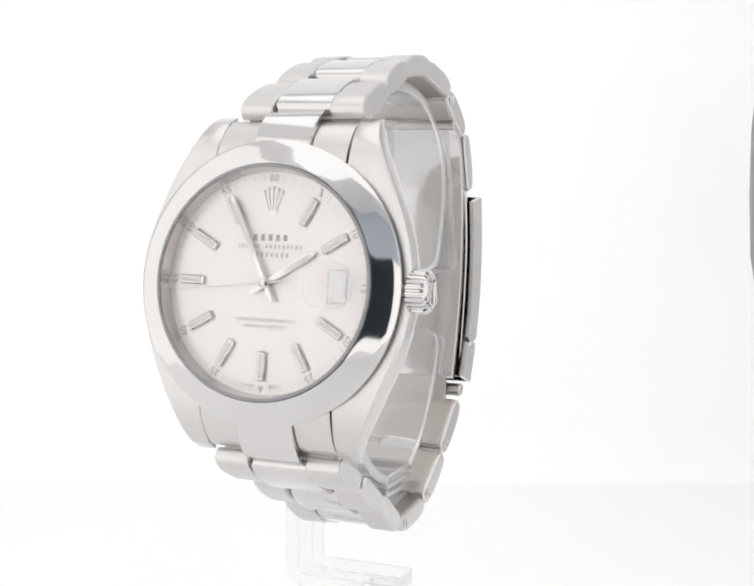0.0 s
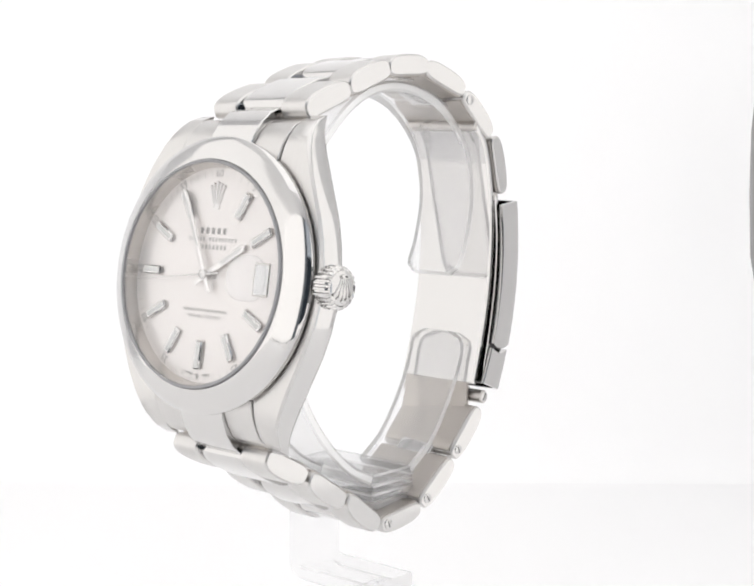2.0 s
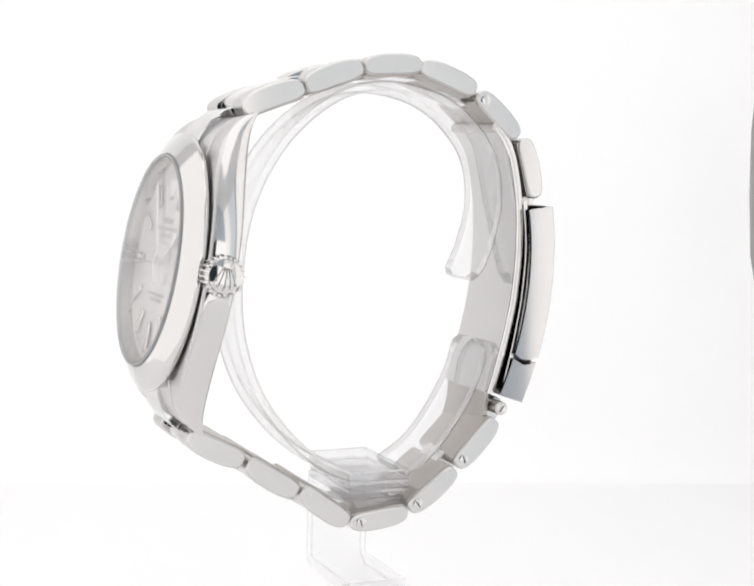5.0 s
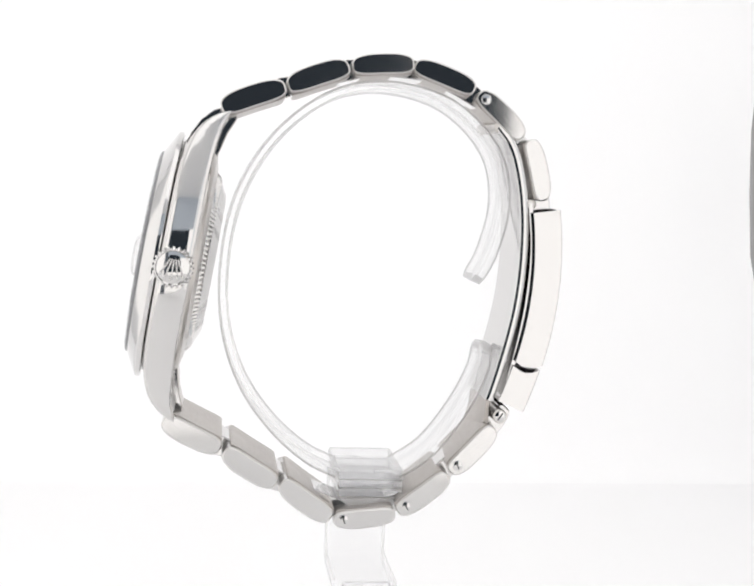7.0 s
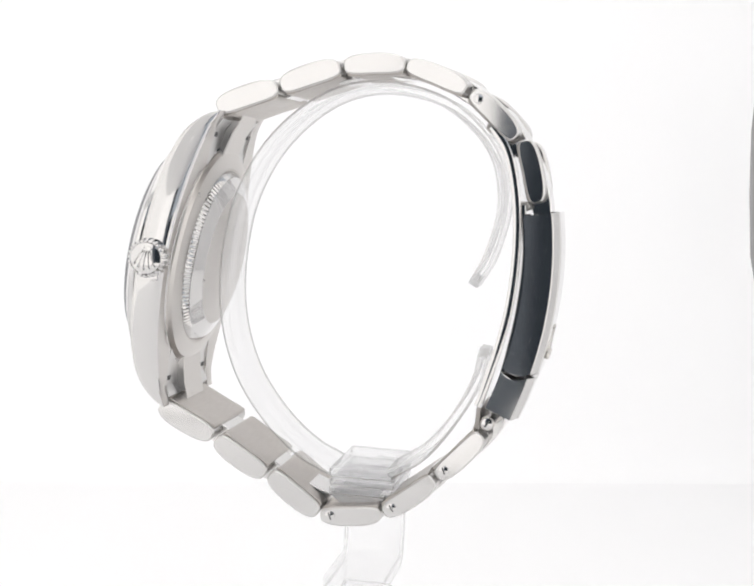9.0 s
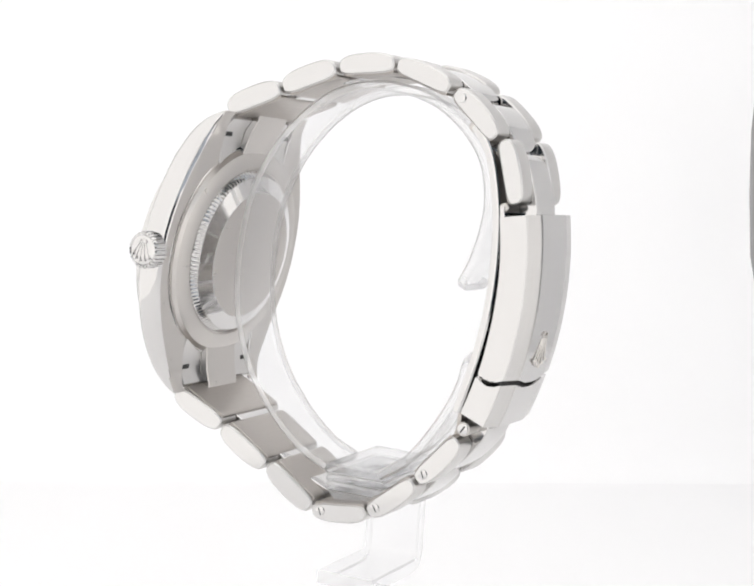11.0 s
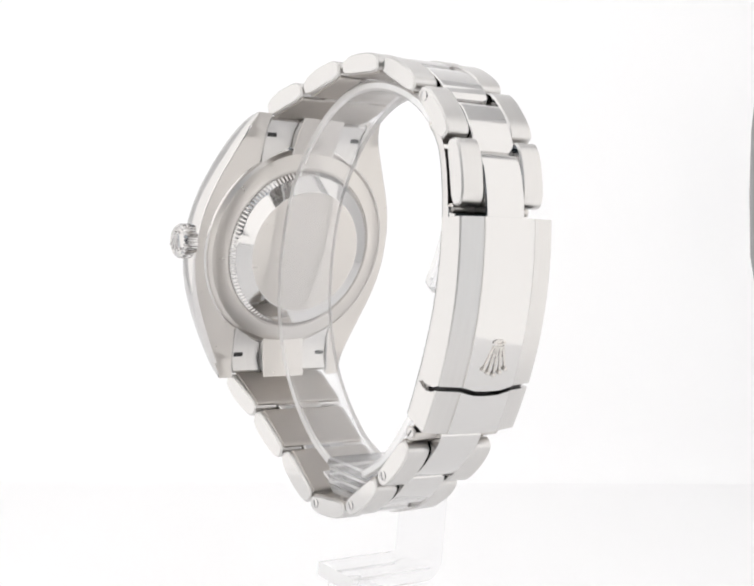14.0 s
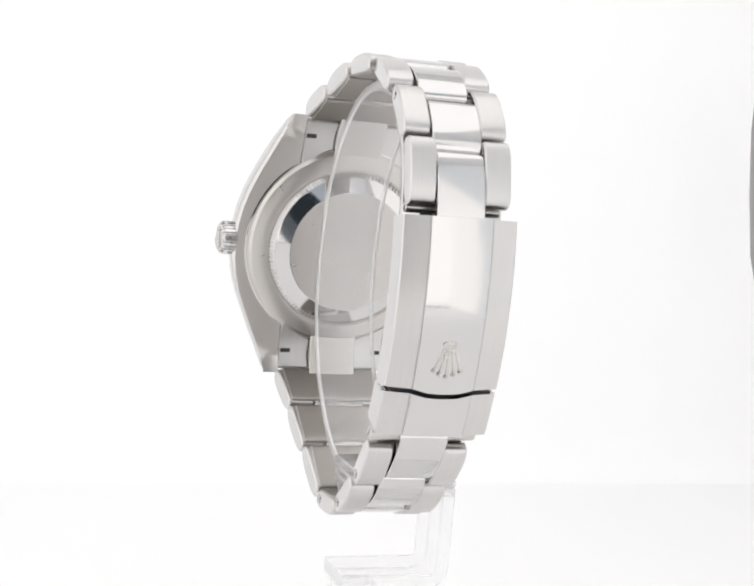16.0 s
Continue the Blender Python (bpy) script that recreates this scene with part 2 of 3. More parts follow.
def light_box():
    sweep_sheet()
    w, h, f = 0.19, 0.32, -0.27
    # side walls out of view, cut into bands that shape the steel's reflections
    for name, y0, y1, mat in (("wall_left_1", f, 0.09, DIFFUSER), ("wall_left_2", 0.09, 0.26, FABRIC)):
        panel(name, "unseen side wall of light box, banded for the steel's reflections", [(-w, y0, 0), (-w, y1, 0), (-w, y1, h), (-w, y0, h)][::-1], 0.004, mat, "light box wall")
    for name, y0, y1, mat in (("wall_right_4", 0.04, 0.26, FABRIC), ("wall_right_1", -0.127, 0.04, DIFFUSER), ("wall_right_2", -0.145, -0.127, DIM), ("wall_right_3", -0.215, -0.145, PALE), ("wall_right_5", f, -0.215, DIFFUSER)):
        panel(name, "unseen side wall of light box, banded for the steel's reflections", [(w, y0, 0), (w, y1, 0), (w, y1, h), (w, y0, h)], 0.004, mat, "light box wall")
    panel("ceiling", "lit white diffuser roof of light box", [(-w, f, h), (-w, 0.26, h), (w, 0.26, h), (w, f, h)], 0.004, FABRIC, "light box roof")
    lamp = panel("roof_lamp", "flat lit diffuser lamp under the light box roof", [(-0.115, -0.15, h - 0.012), (-0.115, 0.11, h - 0.012), (0.115, 0.11, h - 0.012), (0.115, -0.15, h - 0.012)], -0.008, ROOFING, "lamp")
    top, foot = Vector((0.1003, 0.1650, 0.1129)), Vector((0.1045, 0.1650, 0.0628))
    bm = bmesh.new()
    n = (top - foot).length * 1000
    lathe(bm, [(0.3, 0), (1.5, n * 0.15), (1.7, n * 0.5), (1.2, n * 0.85), (0.3, n)], 16)
    rod = part("frame_rod", bm, ROD, None, "", Matrix.Translation(foot) @ (top - foot).to_track_quat("Z", "Y").to_matrix().to_4x4())
    tagged(rod, "grey frame rod at the edge of the light box", "frame rod", kind="structure")
    # unseen front wall with the opening for the lens, pieced to shape reflections
    l, r, lo, hi = -0.060, 0.078, 0.03, 0.19
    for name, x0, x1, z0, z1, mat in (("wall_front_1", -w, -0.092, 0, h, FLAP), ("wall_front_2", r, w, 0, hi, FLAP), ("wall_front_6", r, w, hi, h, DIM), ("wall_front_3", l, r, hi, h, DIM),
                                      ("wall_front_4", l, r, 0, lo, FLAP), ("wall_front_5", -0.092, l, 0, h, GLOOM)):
        panel(name, "unseen front panel added round the lens for the steel's reflections", [(x0, f, z0), (x1, f, z0), (x1, f, z1), (x0, f, z1)], 0.004, mat, "light box wall")


light_box()

# ---- wristwatch ----
# watch space: x towards three o'clock, y from dial to clasp, z up, millimetres
TILT = radians(8.9)
CASE = Matrix(((1, 0, 0, -0.7), (0, math.sin(TILT), -math.cos(TILT), -34.7), (0, math.cos(TILT), math.sin(TILT), 3.1), (0, 0, 0, 1)))
CASE_M = metres(CASE)
watch = new("wristwatch")
tagged(watch, "stainless steel wristwatch with silver dial, smooth bezel and three-piece link bracelet", "wristwatch")


def emblem(size, height, spread=1.0):
    """A plain fan of five tapering bars on a small oval foot."""
    bm = bmesh.new()
    s = size / 10
    for k in range(-2, 3):
        a = radians(13.5 * k * spread)
        top = 10 - 0.55 * abs(k)
        base = Vector((0.75 * k, 1.6))
        tip = Vector((math.sin(a) * top * 1.15, 0.4 + math.cos(a) * top * 0.95))
        d = (tip - base).normalized()
        nrm = Vector((d.y, -d.x))
        r0, r1 = 0.52, 0.30
        q = [base - nrm * r0, base + nrm * r0, tip + nrm * r1, tip - nrm * r1]
        mid = [(q[0] + q[1]) / 2, (q[2] + q[3]) / 2]
        rings = [[(p.x * s, p.y * s, 0) for p in q]]
        for keep, up in ((0.85, 0.6), (0.4, 0.95), (0.1, 1.0)):
            rings.append([((m.x + (p.x - m.x) * keep) * s, (m.y + (p.y - m.y) * keep) * s, height * up) for p, m in zip(q, (mid[0], mid[0], mid[1], mid[1]))])
        loft(bm, rings)
        blob(bm, (tip.x * s, tip.y * s, height * 0.6), 0.72 * s, 0.8)
    ring = [(2.2 * math.cos(2 * math.pi * k / 20), 0.6 + 0.85 * math.sin(2 * math.pi * k / 20)) for k in range(20)]
    loft(bm, [[(x * s, y * s, 0) for x, y in ring], [(x * s, y * s, height) for x, y in ring],
              [(x * s * 0.6, (0.6 + (y - 0.6) * 0.5) * s, height) for x, y in ring], [(x * s * 0.6, (0.6 + (y - 0.6) * 0.5) * s, height * 0.3) for x, y in ring]])
    bmesh.ops.translate(bm, verts=bm.verts, vec=(0, -5 * s, 0))
    return bm


def table(x, pairs):
    """Straight interpolation in a short table."""
    for (a, p), (b, q) in zip(pairs, pairs[1:]):
        if x <= b:
            return p + (q - p) * max(0.0, (x - a)) / (b - a)
    return pairs[-1][1]


def case_body():
    bm = bmesh.new()
    lathe(bm, [(17.9, -4.7), (18.5, -4.3), (18.6, -2.0), (18.4, -0.35), (18.0, 0.0), (16.4, 0.0)], 96)
    top = [(0, -0.1), (12, -0.15), (15, -0.35), (18, -0.9), (20, -1.75), (21.5, -2.8), (22.6, -4.1), (23.3, -5.5), (23.5, -6.0)]
    low = [(0, -4.5), (13, -4.6), (18, -4.9), (21, -5.35), (23.5, -6.25)]
    out = [(0, 19.75), (4, 19.6), (8, 18.7), (12, 17.2), (16, 15.5), (20, 13.8), (23.5, 12.6)]
    for side in (1, -1):
        rings = []
        ys = [-23.5, -23.2, -22.7, -22, -21, -20, -18.5, -17, -15, -13, -11, -9, -6, -3, 0, 3, 6, 9, 11, 13, 15, 17, 18.5, 20, 21, 22, 22.7, 23.2, 23.5]
        for y in ys:
            a = abs(y)
            t, b = table(a, top), table(a, low)
            xo = table(a, out) + (0.5 if side > 0 else 0.3) * (1 - (a / 23.5) ** 2)
            xi = 9.9
            h = t - b
            e = min(1.0, 0.25 * h)
            ring = [(xi, b + 0.15 * e), (xi + 0.15, b), (xo - 0.5, b), (xo - 0.18, b + 0.25 * e), (xo - 0.03, b + 0.7 * e), (xo, b + 0.4 * h), (xo - 0.04, b + 0.8 * h),
                    (xo - 0.14, b + 0.9 * h), (xo - 0.45, t), (xi + 0.2, t), (xi, t - 0.2 * e)]
            rings.append([(side * x, y, n) for x, n in ring])
        loft(bm, rings)
    bm.normal_update()
    bmesh.ops.recalc_face_normals(bm, faces=bm.faces)
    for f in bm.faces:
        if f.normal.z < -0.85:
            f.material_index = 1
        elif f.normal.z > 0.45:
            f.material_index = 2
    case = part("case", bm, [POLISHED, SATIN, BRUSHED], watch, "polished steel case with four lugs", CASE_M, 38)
    # bezel
    bm = bmesh.new()
    lathe(bm, [(19.1, 0.1), (19.34, 0.2), (19.4, 0.4), (19.38, 0.84), (19.26, 0.98), (18.4, 1.46), (17.5, 1.95), (16.7, 2.37), (16.12, 2.66), (16.0, 2.7), (15.88, 2.64), (15.85, 2.6), (15.85, 0.2)], 160, closed=True)
    part("bezel", bm, POLISHED, watch, "smooth domed polished steel bezel", CASE_M, 25)
    bm = bmesh.new()
    lathe(bm, [(15.83, 0.4), (15.83, 2.58), (15.45, 2.58), (15.05, 0.75), (15.05, 0.4)], 128, closed=True)
    part("inner_ring", bm, RING, watch, "satin steel rehaut ring round the dial", CASE_M)
    bm = bmesh.new()
    lathe(bm, [(15.83, 2.6), (15.83, 2.98), (15.76, 3.08), (15.52, 3.08), (15.45, 3.0), (15.45, 2.6)], 128, closed=True)
    part("crystal_gasket", bm, GASKET, watch, "thin grey gasket round the crystal", CASE_M)


def crystal_glass():
    bm = bmesh.new()
    lathe(bm, [(0.0, 3.3), (8, 3.3), (15.1, 3.3), (15.4, 3.2), (15.42, 2.65), (8, 2.65), (0.0, 2.65)], 96)
    glass = part("crystal", bm, GLASS, watch, "flat clear sapphire crystal", CASE_M)
    glass.visible_shadow = False
    bm = bmesh.new()
    n, rings = 40, []
    for k, (r, h) in enumerate(((1.0, 0.0), (1.0, 0.25), (0.93, 0.62), (0.75, 0.85), (0.45, 0.97), (0.15, 1.0))):
        ring = []
        for i in range(n):
            a = 2 * math.pi * i / n
            c, s = math.cos(a), math.sin(a)
            ring.append((10.1 + 3.5 * r * math.copysign(abs(c) ** 0.72, c), 3.1 * r * math.copysign(abs(s) ** 0.72, s), 3.302 + h * 0.95))
        rings.append(ring)
    loft(bm, rings)
    lens = part("date_lens", bm, LENS, glass, "raised magnifying lens over the date", CASE_M)
    lens.visible_shadow = False


def dial_face():
    bm = bmesh.new()
    lathe(bm, [(15.04, 0.3), (15.04, 0.7), (0.0, 0.7)], 128)
    dial = part("dial", bm, SILVER, watch, "silver sunray dial with applied baton markers", CASE_M)

    def on(x, y, n=0.7, rz=0.0):
        return Matrix.Translation((x * MM, y * MM, n * MM)) @ Matrix.Rotation(rz, 4, "Z")

    for hour in range(1, 12):
        if hour == 3:
            continue
        a = -radians(30 * hour)
        bm = bmesh.new()
        wid, r0, r1 = (0.62, 9.2, 13.2)
        if hour == 9:
            r0 = 9.6
        box(bm, -wid, wid, r0, r1, 0.0, 0.55, 0.16)
        at = CASE_M @ on(0, 0, 0.7, a)
        mk = part("hour_marker", bm, POLISHED, dial, "", at)
        bm = bmesh.new()
        box(bm, -wid * 0.52, wid * 0.52, r0 + 0.35, r1 - 0.3, 0.5, 0.585, 0.02)
        part("lume_inlay", bm, LUME, dial, "pale luminous inlay", at)
    part("emblem", emblem(3.7, 0.22, 0.78), POINTER, dial, "applied polished emblem", CASE_M @ on(0, 11.1, 0.7))
    # minute track
    bm = bmesh.new()
    for k in range(60):
        a = radians(6 * k)
        m = Matrix.Rotation(-a, 4, "Z")
        r0, r1, w = (13.75, 14.55, 0.045)
        if k % 5 == 0:
            continue
        pts = [(-w, r0), (w, r0), (w, r1), (-w, r1)]
        loft(bm, [[m @ Vector((x, y, 0.7)) for x, y in pts], [m @ Vector((x, y, 0.73)) for x, y in pts]])
    part("minute_track", bm, FAINT, dial, "fine grey minute ticks", CASE_M)
    for k in range(12):
        if k == 6:
            continue
        a = radians(30 * k)
        text = str(5 * k if k else 60)
        lettering("numeral", text, 1.5, PRINT, dial, on(14.2 * math.sin(a), 14.2 * math.cos(a), 0.715, -a))
    # maker's lines as plain bars
    for y, x0, x1, h, n, mat in ((6.15, -2.8, 2.8, 0.85, 5, PRINT), (4.95, -4.9, -1.5, 0.55, 6, FAINT), (4.95, -0.8, 4.9, 0.55, 9, FAINT), (3.85, -3.0, 3.0, 0.62, 8, FAINT)):
        step = (x1 - x0) / n
        for k in range(n):
            bm = bmesh.new()
            cx, w = x0 + step * (k + 0.5), step * 0.26
            box(bm, cx - w, cx + w, y - h / 2, y + h / 2, 0.7, 0.735)
            part("print_bar", bm, mat, dial, "", CASE_M)
    lettering("lettering", "SUPERLATIVE CHRONOMETER", 0.66, FAINT, dial, on(0, -5.0, 0.715))
    lettering("lettering", "OFFICIALLY CERTIFIED", 0.66, FAINT, dial, on(0, -5.85, 0.715))
    for text, x, rz in (("SWISS", -1.75, radians(-7)), ("MADE", 1.75, radians(7))):
        lettering("lettering", text, 0.62, FAINT, dial, on(x, -14.0 - 0.02 + 0.1 * abs(x) * 0.9, 0.715, rz))
    part("emblem", emblem(0.8, 0.05), FAINT, dial, "tiny printed emblem", CASE_M @ on(0, -14.2, 0.7))
    # date window
    bm = bmesh.new()
    rings = []
    for x0, x1, hh, n in ((8.75, 11.75, 2.3, 0.7), (8.85, 11.65, 2.22, 0.8), (9.0, 11.5, 2.05, 0.78), (9.05, 11.45, 2.0, 0.72)):
        rings.append([(x0, -hh, n), (x1, -hh, n), (x1, hh, n), (x0, hh, n)])
    loft(bm, rings, caps=False)
    part("date_frame", bm, RING, dial, "bevelled date window frame", CASE_M)
    bm = bmesh.new()
    box(bm, 9.05, 11.45, -2.0, 2.0, 0.68, 0.725)
    part("date_disc", bm, DATE, dial, "white date disc", CASE_M)
    # pointers
    def hand(name, angle, pts, n0, n1, mat, label, inlay=None):
        bm = bmesh.new()
        loft(bm, [[(x, y, 0) for x, y in pts], [(x, y, (n1 - n0) * 0.6) for x, y in pts], [(x * 0.55, y, n1 - n0) for x, y in pts]])
        at = CASE_M @ on(0, 0, n0, -radians(angle))
        ob = part(name, bm, mat, dial, label, at)
        if inlay:
            bm = bmesh.new()
            w, a, b = inlay
            box(bm, -w, w, a, b, n1 - n0 - 0.06, n1 - n0 + 0.012)
            part("hand_inlay", bm, LUME, dial, "pale luminous inlay", at)
    hand("hour_hand", 58.0, [(-0.4, -2.4), (0.4, -2.4), (0.42, 0), (0.5, 7.8), (0.0, 8.3), (-0.5, 7.8), (-0.42, 0)], 1.1, 1.35, POINTER, "pale steel baton hour hand", (0.26, 3.2, 7.5))
    hand("minute_hand", 333.0, [(-0.36, -2.7), (0.36, -2.7), (0.38, 0), (0.40, 12.4), (0.0, 13.2), (-0.40, 12.4), (-0.38, 0)], 1.5, 1.72, POINTER, "pale steel baton minute hand", (0.2, 4.2, 12.0))
    hand("second_hand", 263.5, [(-0.14, -3.2), (0.14, -3.2), (0.10, 0), (0.04, 13.9), (-0.04, 13.9), (-0.10, 0)], 1.85, 1.98, POLISHED, "thin polished second hand")
    bm = bmesh.new()
    lathe(bm, [(0.65, 0.7), (0.65, 2.0), (0.45, 2.15), (0.0, 2.2)], 24)
    part("hand_hub", bm, POLISHED, dial, "polished centre hub", CASE_M)


def winding_crown():
    at = CASE_M @ metres(Matrix.Translation((0, 0.0, -2.15))) @ Matrix.Rotation(radians(90), 4, "Y")
    bm = bmesh.new()
    prof = [(2.2, 18.9), (2.2, 19.6), (2.75, 19.6), (2.95, 19.8), (2.95, 21.8), (2.7, 22.2), (2.45, 22.35), (2.3, 22.22), (1.7, 22.42), (0.9, 22.56), (0.0, 22.6)]
    rings = lathe(bm, prof, 144)
    for k, r in enumerate(rings):
        for i in (2, 3, 4, 5):
            if k % 6 in (0, 1, 5):
                c = r[i].co
                f = 0.91
                c.x, c.y = c.x * f, c.y * f
    crown = part("winding_crown", bm, POLISHED, watch, "fluted steel winding crown", at, 25)
    part("emblem", emblem(3.5, 0.36), POLISHED, crown, "raised emblem", at @ metres(Matrix.Translation((0, 0.0, 22.36))) @ Matrix.Rotation(radians(180), 4, "Z"))


def back_cover():
    bm = bmesh.new()
    lathe(bm, [(17.75, -4.4), (17.65, -4.9), (17.1, -5.4), (14.7, -5.95), (14.4, -5.9), (14.3, -5.75), (14.0, -5.75)], 128)
    back = part("case_back", bm, SATIN, watch, "satin steel ring of the case back", CASE_M, 25)
    bm = bmesh.new()
    prof = [(14.15, -5.7), (14.1, -6.1), (13.45, -6.72), (13.3, -6.8), (13.2, -6.85), (13.05, -6.92), (10.85, -7.9), (10.75, -7.9), (0.0, -7.91)]
    rings = lathe(bm, prof, 480, mats=[0, 0, 0, 0, 0, 0, 0, 1])
    for k, r in enumerate(rings):
        if k % 4 < 2:
            for v in r[1:3]:
                v.co.x *= 0.98
                v.co.y *= 0.98
    part("back_disc", bm, [POLISHED, SATIN], back, "screwed disc with fluted edge and brushed centre", CASE_M, 22)


def end_links():
    """Solid pieces that fill the space between the lugs."""
    for k in (1, -1):
        bm = bmesh.new()
        prof = [(14.8, -4.9), (14.8, -0.2), (16.5, -0.35), (18.6, -0.95), (20.4, -1.9), (21.8, -3.1), (22.6, -4.3), (22.9, -5.6), (22.3, -6.0), (20.6, -4.95), (17.5, -4.55)]
        pts = [(k * y, n) for y, n in prof]
        if k > 0:
            pts = pts[::-1]
        for x0, x1 in ((-9.8, -4.3), (4.3, 9.8)):
            prism(bm, pts, x0, x1, 0.12)
        end = part("end_link", bm, BRUSHED, watch, "brushed solid end link between the lugs", CASE_M)
        bm = bmesh.new()
        prof = [(14.8, -4.9), (14.8, 0.0), (17.0, -0.1), (19.5, -0.75), (21.8, -1.9), (23.6, -3.6), (24.6, -5.4), (24.7, -6.6), (23.9, -7.4), (22.6, -7.2), (20.5, -6.3), (17.5, -5.6)]
        pts = [(k * y, n) for y, n in prof]
        if k > 0:
            pts = pts[::-1]
        prism(bm, pts, -4.25, 4.25, 0.15)
        bmesh.ops.recalc_face_normals(bm, faces=bm.faces)
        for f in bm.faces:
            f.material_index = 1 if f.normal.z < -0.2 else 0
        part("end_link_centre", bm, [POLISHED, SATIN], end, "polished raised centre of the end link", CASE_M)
        for x in (-8.6, 8.6):
            bm = bmesh.new()
            y = k * 19.7
            box(bm, x - 0.9, x + 0.9, y - 0.38, y + 0.38, -4.88, -4.4)
            part("bar_slot", bm, DARK, end, "dark spring bar slot", CASE_M)


# links as side-view ends (y, z), half widths at both ends, middle x, yaw in degrees
LINKS = [
    ((-26.3, 26.0), (-16.8, 29.6), 9.6, 9.1, 0.0, -1.5, 3.4),
    ((-16.4, 29.7), (-7.2, 33.1), 9.1, 8.5, 0.0, -2.3, 3.4),
    ((-6.6, 33.2), (2.9, 33.9), 8.5, 8.0, 0.0, -3.4, 3.2),
    ((3.4, 33.9), (12.8, 30.5), 8.0, 7.8, 0.1, -6, 3.1),
    ((13.3, 30.1), (20.4, 23.6), 7.8, 7.7, 0.2, -4, 3.1),
    ((21.4, 23.3), (23.9, 13.9), 7.6, 7.6, 0.4, -1.5, 3.0),
    ((18.1, -21.9), (11.5, -29.2), 7.7, 7.7, 0.6, -4.5, 3.2),
    ((11.0, -29.6), (3.3, -35.7), 7.7, 7.7, 0.4, -3.2, 3.2),
    ((2.6, -36.0), (-7.1, -37.1), 7.7, 7.7, 0.2, -1, 3.0),
    ((-7.7, -36.8), (-15.7, -31.1), 7.8, 8.3, 0.0, 0, 3.4),
    ((-16.4, -31.3), (-24.6, -26.2), 8.4, 8.9, 0.0, 0, 3.4),
    ((-25.1, -25.9), (-33.9, -21.5), 9.0, 9.6, -0.3, 0, 3.4),
]


def link_frame(y, z, ang, x=0.0, yaw=0.0):
    c, s = math.cos(ang), math.sin(ang)
    m = Matrix(((1, 0, 0, 0), (0, c, -s, 0), (0, s, c, 0), (0, 0, 0, 1)))
    return Matrix.Translation((x, y, z)) @ Matrix.Rotation(radians(yaw), 4, "Z") @ m


def side_piece(length, thick, w0, w1, inner, side):
    """One outer piece: outline drawn sideways, slightly tapering."""
    bm = bmesh.new()
    pts = capsule(length, thick, 0.28)
    vs = prism(bm, pts, inner, 1.0 + inner, 0.24, 0, 1)
    for r, k in zip(vs, (0, 0, 1, 1)):
        for v in r:
            u = v.co.y / length + 0.5
            x = v.co.x
            outer = w0 + (w1 - w0) * u
            v.co.x = side * (inner + (0 if r is vs[0] else 0.24)) if k == 0 else side * (outer - (0.24 if r is vs[2] else 0))
    return bm


def bracelet():
    frames = []
    for a, b, w0, w1, x, yaw, thick in LINKS:
        d = Vector(b) - Vector(a)
        m = (Vector(a) + Vector(b)) / 2
        frames.append((m, math.atan2(d.y, d.x), d.length, w0, w1, x, yaw, thick))
    for i, (m, ang, length, w0, w1, x, yaw, thick) in enumerate(frames):
        # the middle piece of each row is set off towards the clasp
        k = i + 1 if i < 6 else i - 1
        if i in (5, 6):
            d = Vector((math.cos(ang), math.sin(ang))) * (length * (1 if i == 5 else -1))
            m2, dif = m + d, 0.0
        else:
            m2 = frames[k][0]
            dif = (frames[k][1] - ang + math.pi) % (2 * math.pi) - math.pi
        near = i in (0, 11)
        cm = m.lerp(m2, 0.17 if near else 0.28)
        cang = ang + dif * 0.34
        cm = cm + Vector((-math.sin(cang), math.cos(cang))) * (abs(math.sin(dif / 2)) * 0.75)
        clen = length * (1.15 if near else 1.16 if i in (5, 6) else 0.93)
        half = 0.47 * (w0 + w1) / 2
        at = metres(link_frame(cm.x, cm.y, cang, x, yaw))
        bm = bmesh.new()
        prism(bm, capsule(clen, thick * 0.98, 0.42, 3.6), -half, half, 0.15)
        centre = part("bracelet_link", bm, POLISHED, watch, "steel link with polished middle and brushed sides", at)
        at = metres(link_frame(m.x, m.y, ang, x, yaw))
        for side in (1, -1):
            part("side_piece", side_piece(length, thick, w0, w1, half + 0.05, side), [BRUSHED, POLISHED], centre, "brushed outer piece with polished edge", at)
        # flat core that closes the row between the outer pieces
        bm = bmesh.new()
        w = min(w0, w1) - 0.5
        prism(bm, [(s, h - thick * 0.335) for s, h in capsule(length * 0.92, thick * 0.4, 0.2, 4.0)], -w, w, 0.1)
        part("link_core", bm, CORE, centre, "", at)
        # slotted screws in the crown side
        if i in (4, 6, 7, 8):
            s = -length / 2 + 1.5 if i in (4,) else (length / 2 - 1.6)
            w = (w0 if s < 0 else w1)
            bm = bmesh.new()
            lathe(bm, [(0.78, -0.2), (0.78, 0.1), (0.68, 0.16), (0.0, 0.16)], 24)
            f = at @ metres(Matrix.Translation((w, s, -0.1))) @ Matrix.Rotation(radians(90), 4, "Y")
            part("screw", bm, POLISHED, centre, "small slotted screw head", f)
            if i != 4:
                bm = bmesh.new()
                box(bm, -0.6, 0.6, -0.11, 0.11, 0.1, 0.168)
                part("screw_slot", bm, SLOT, centre, "", f @ Matrix.Rotation(radians(35 + 20 * i), 4, "Z"))


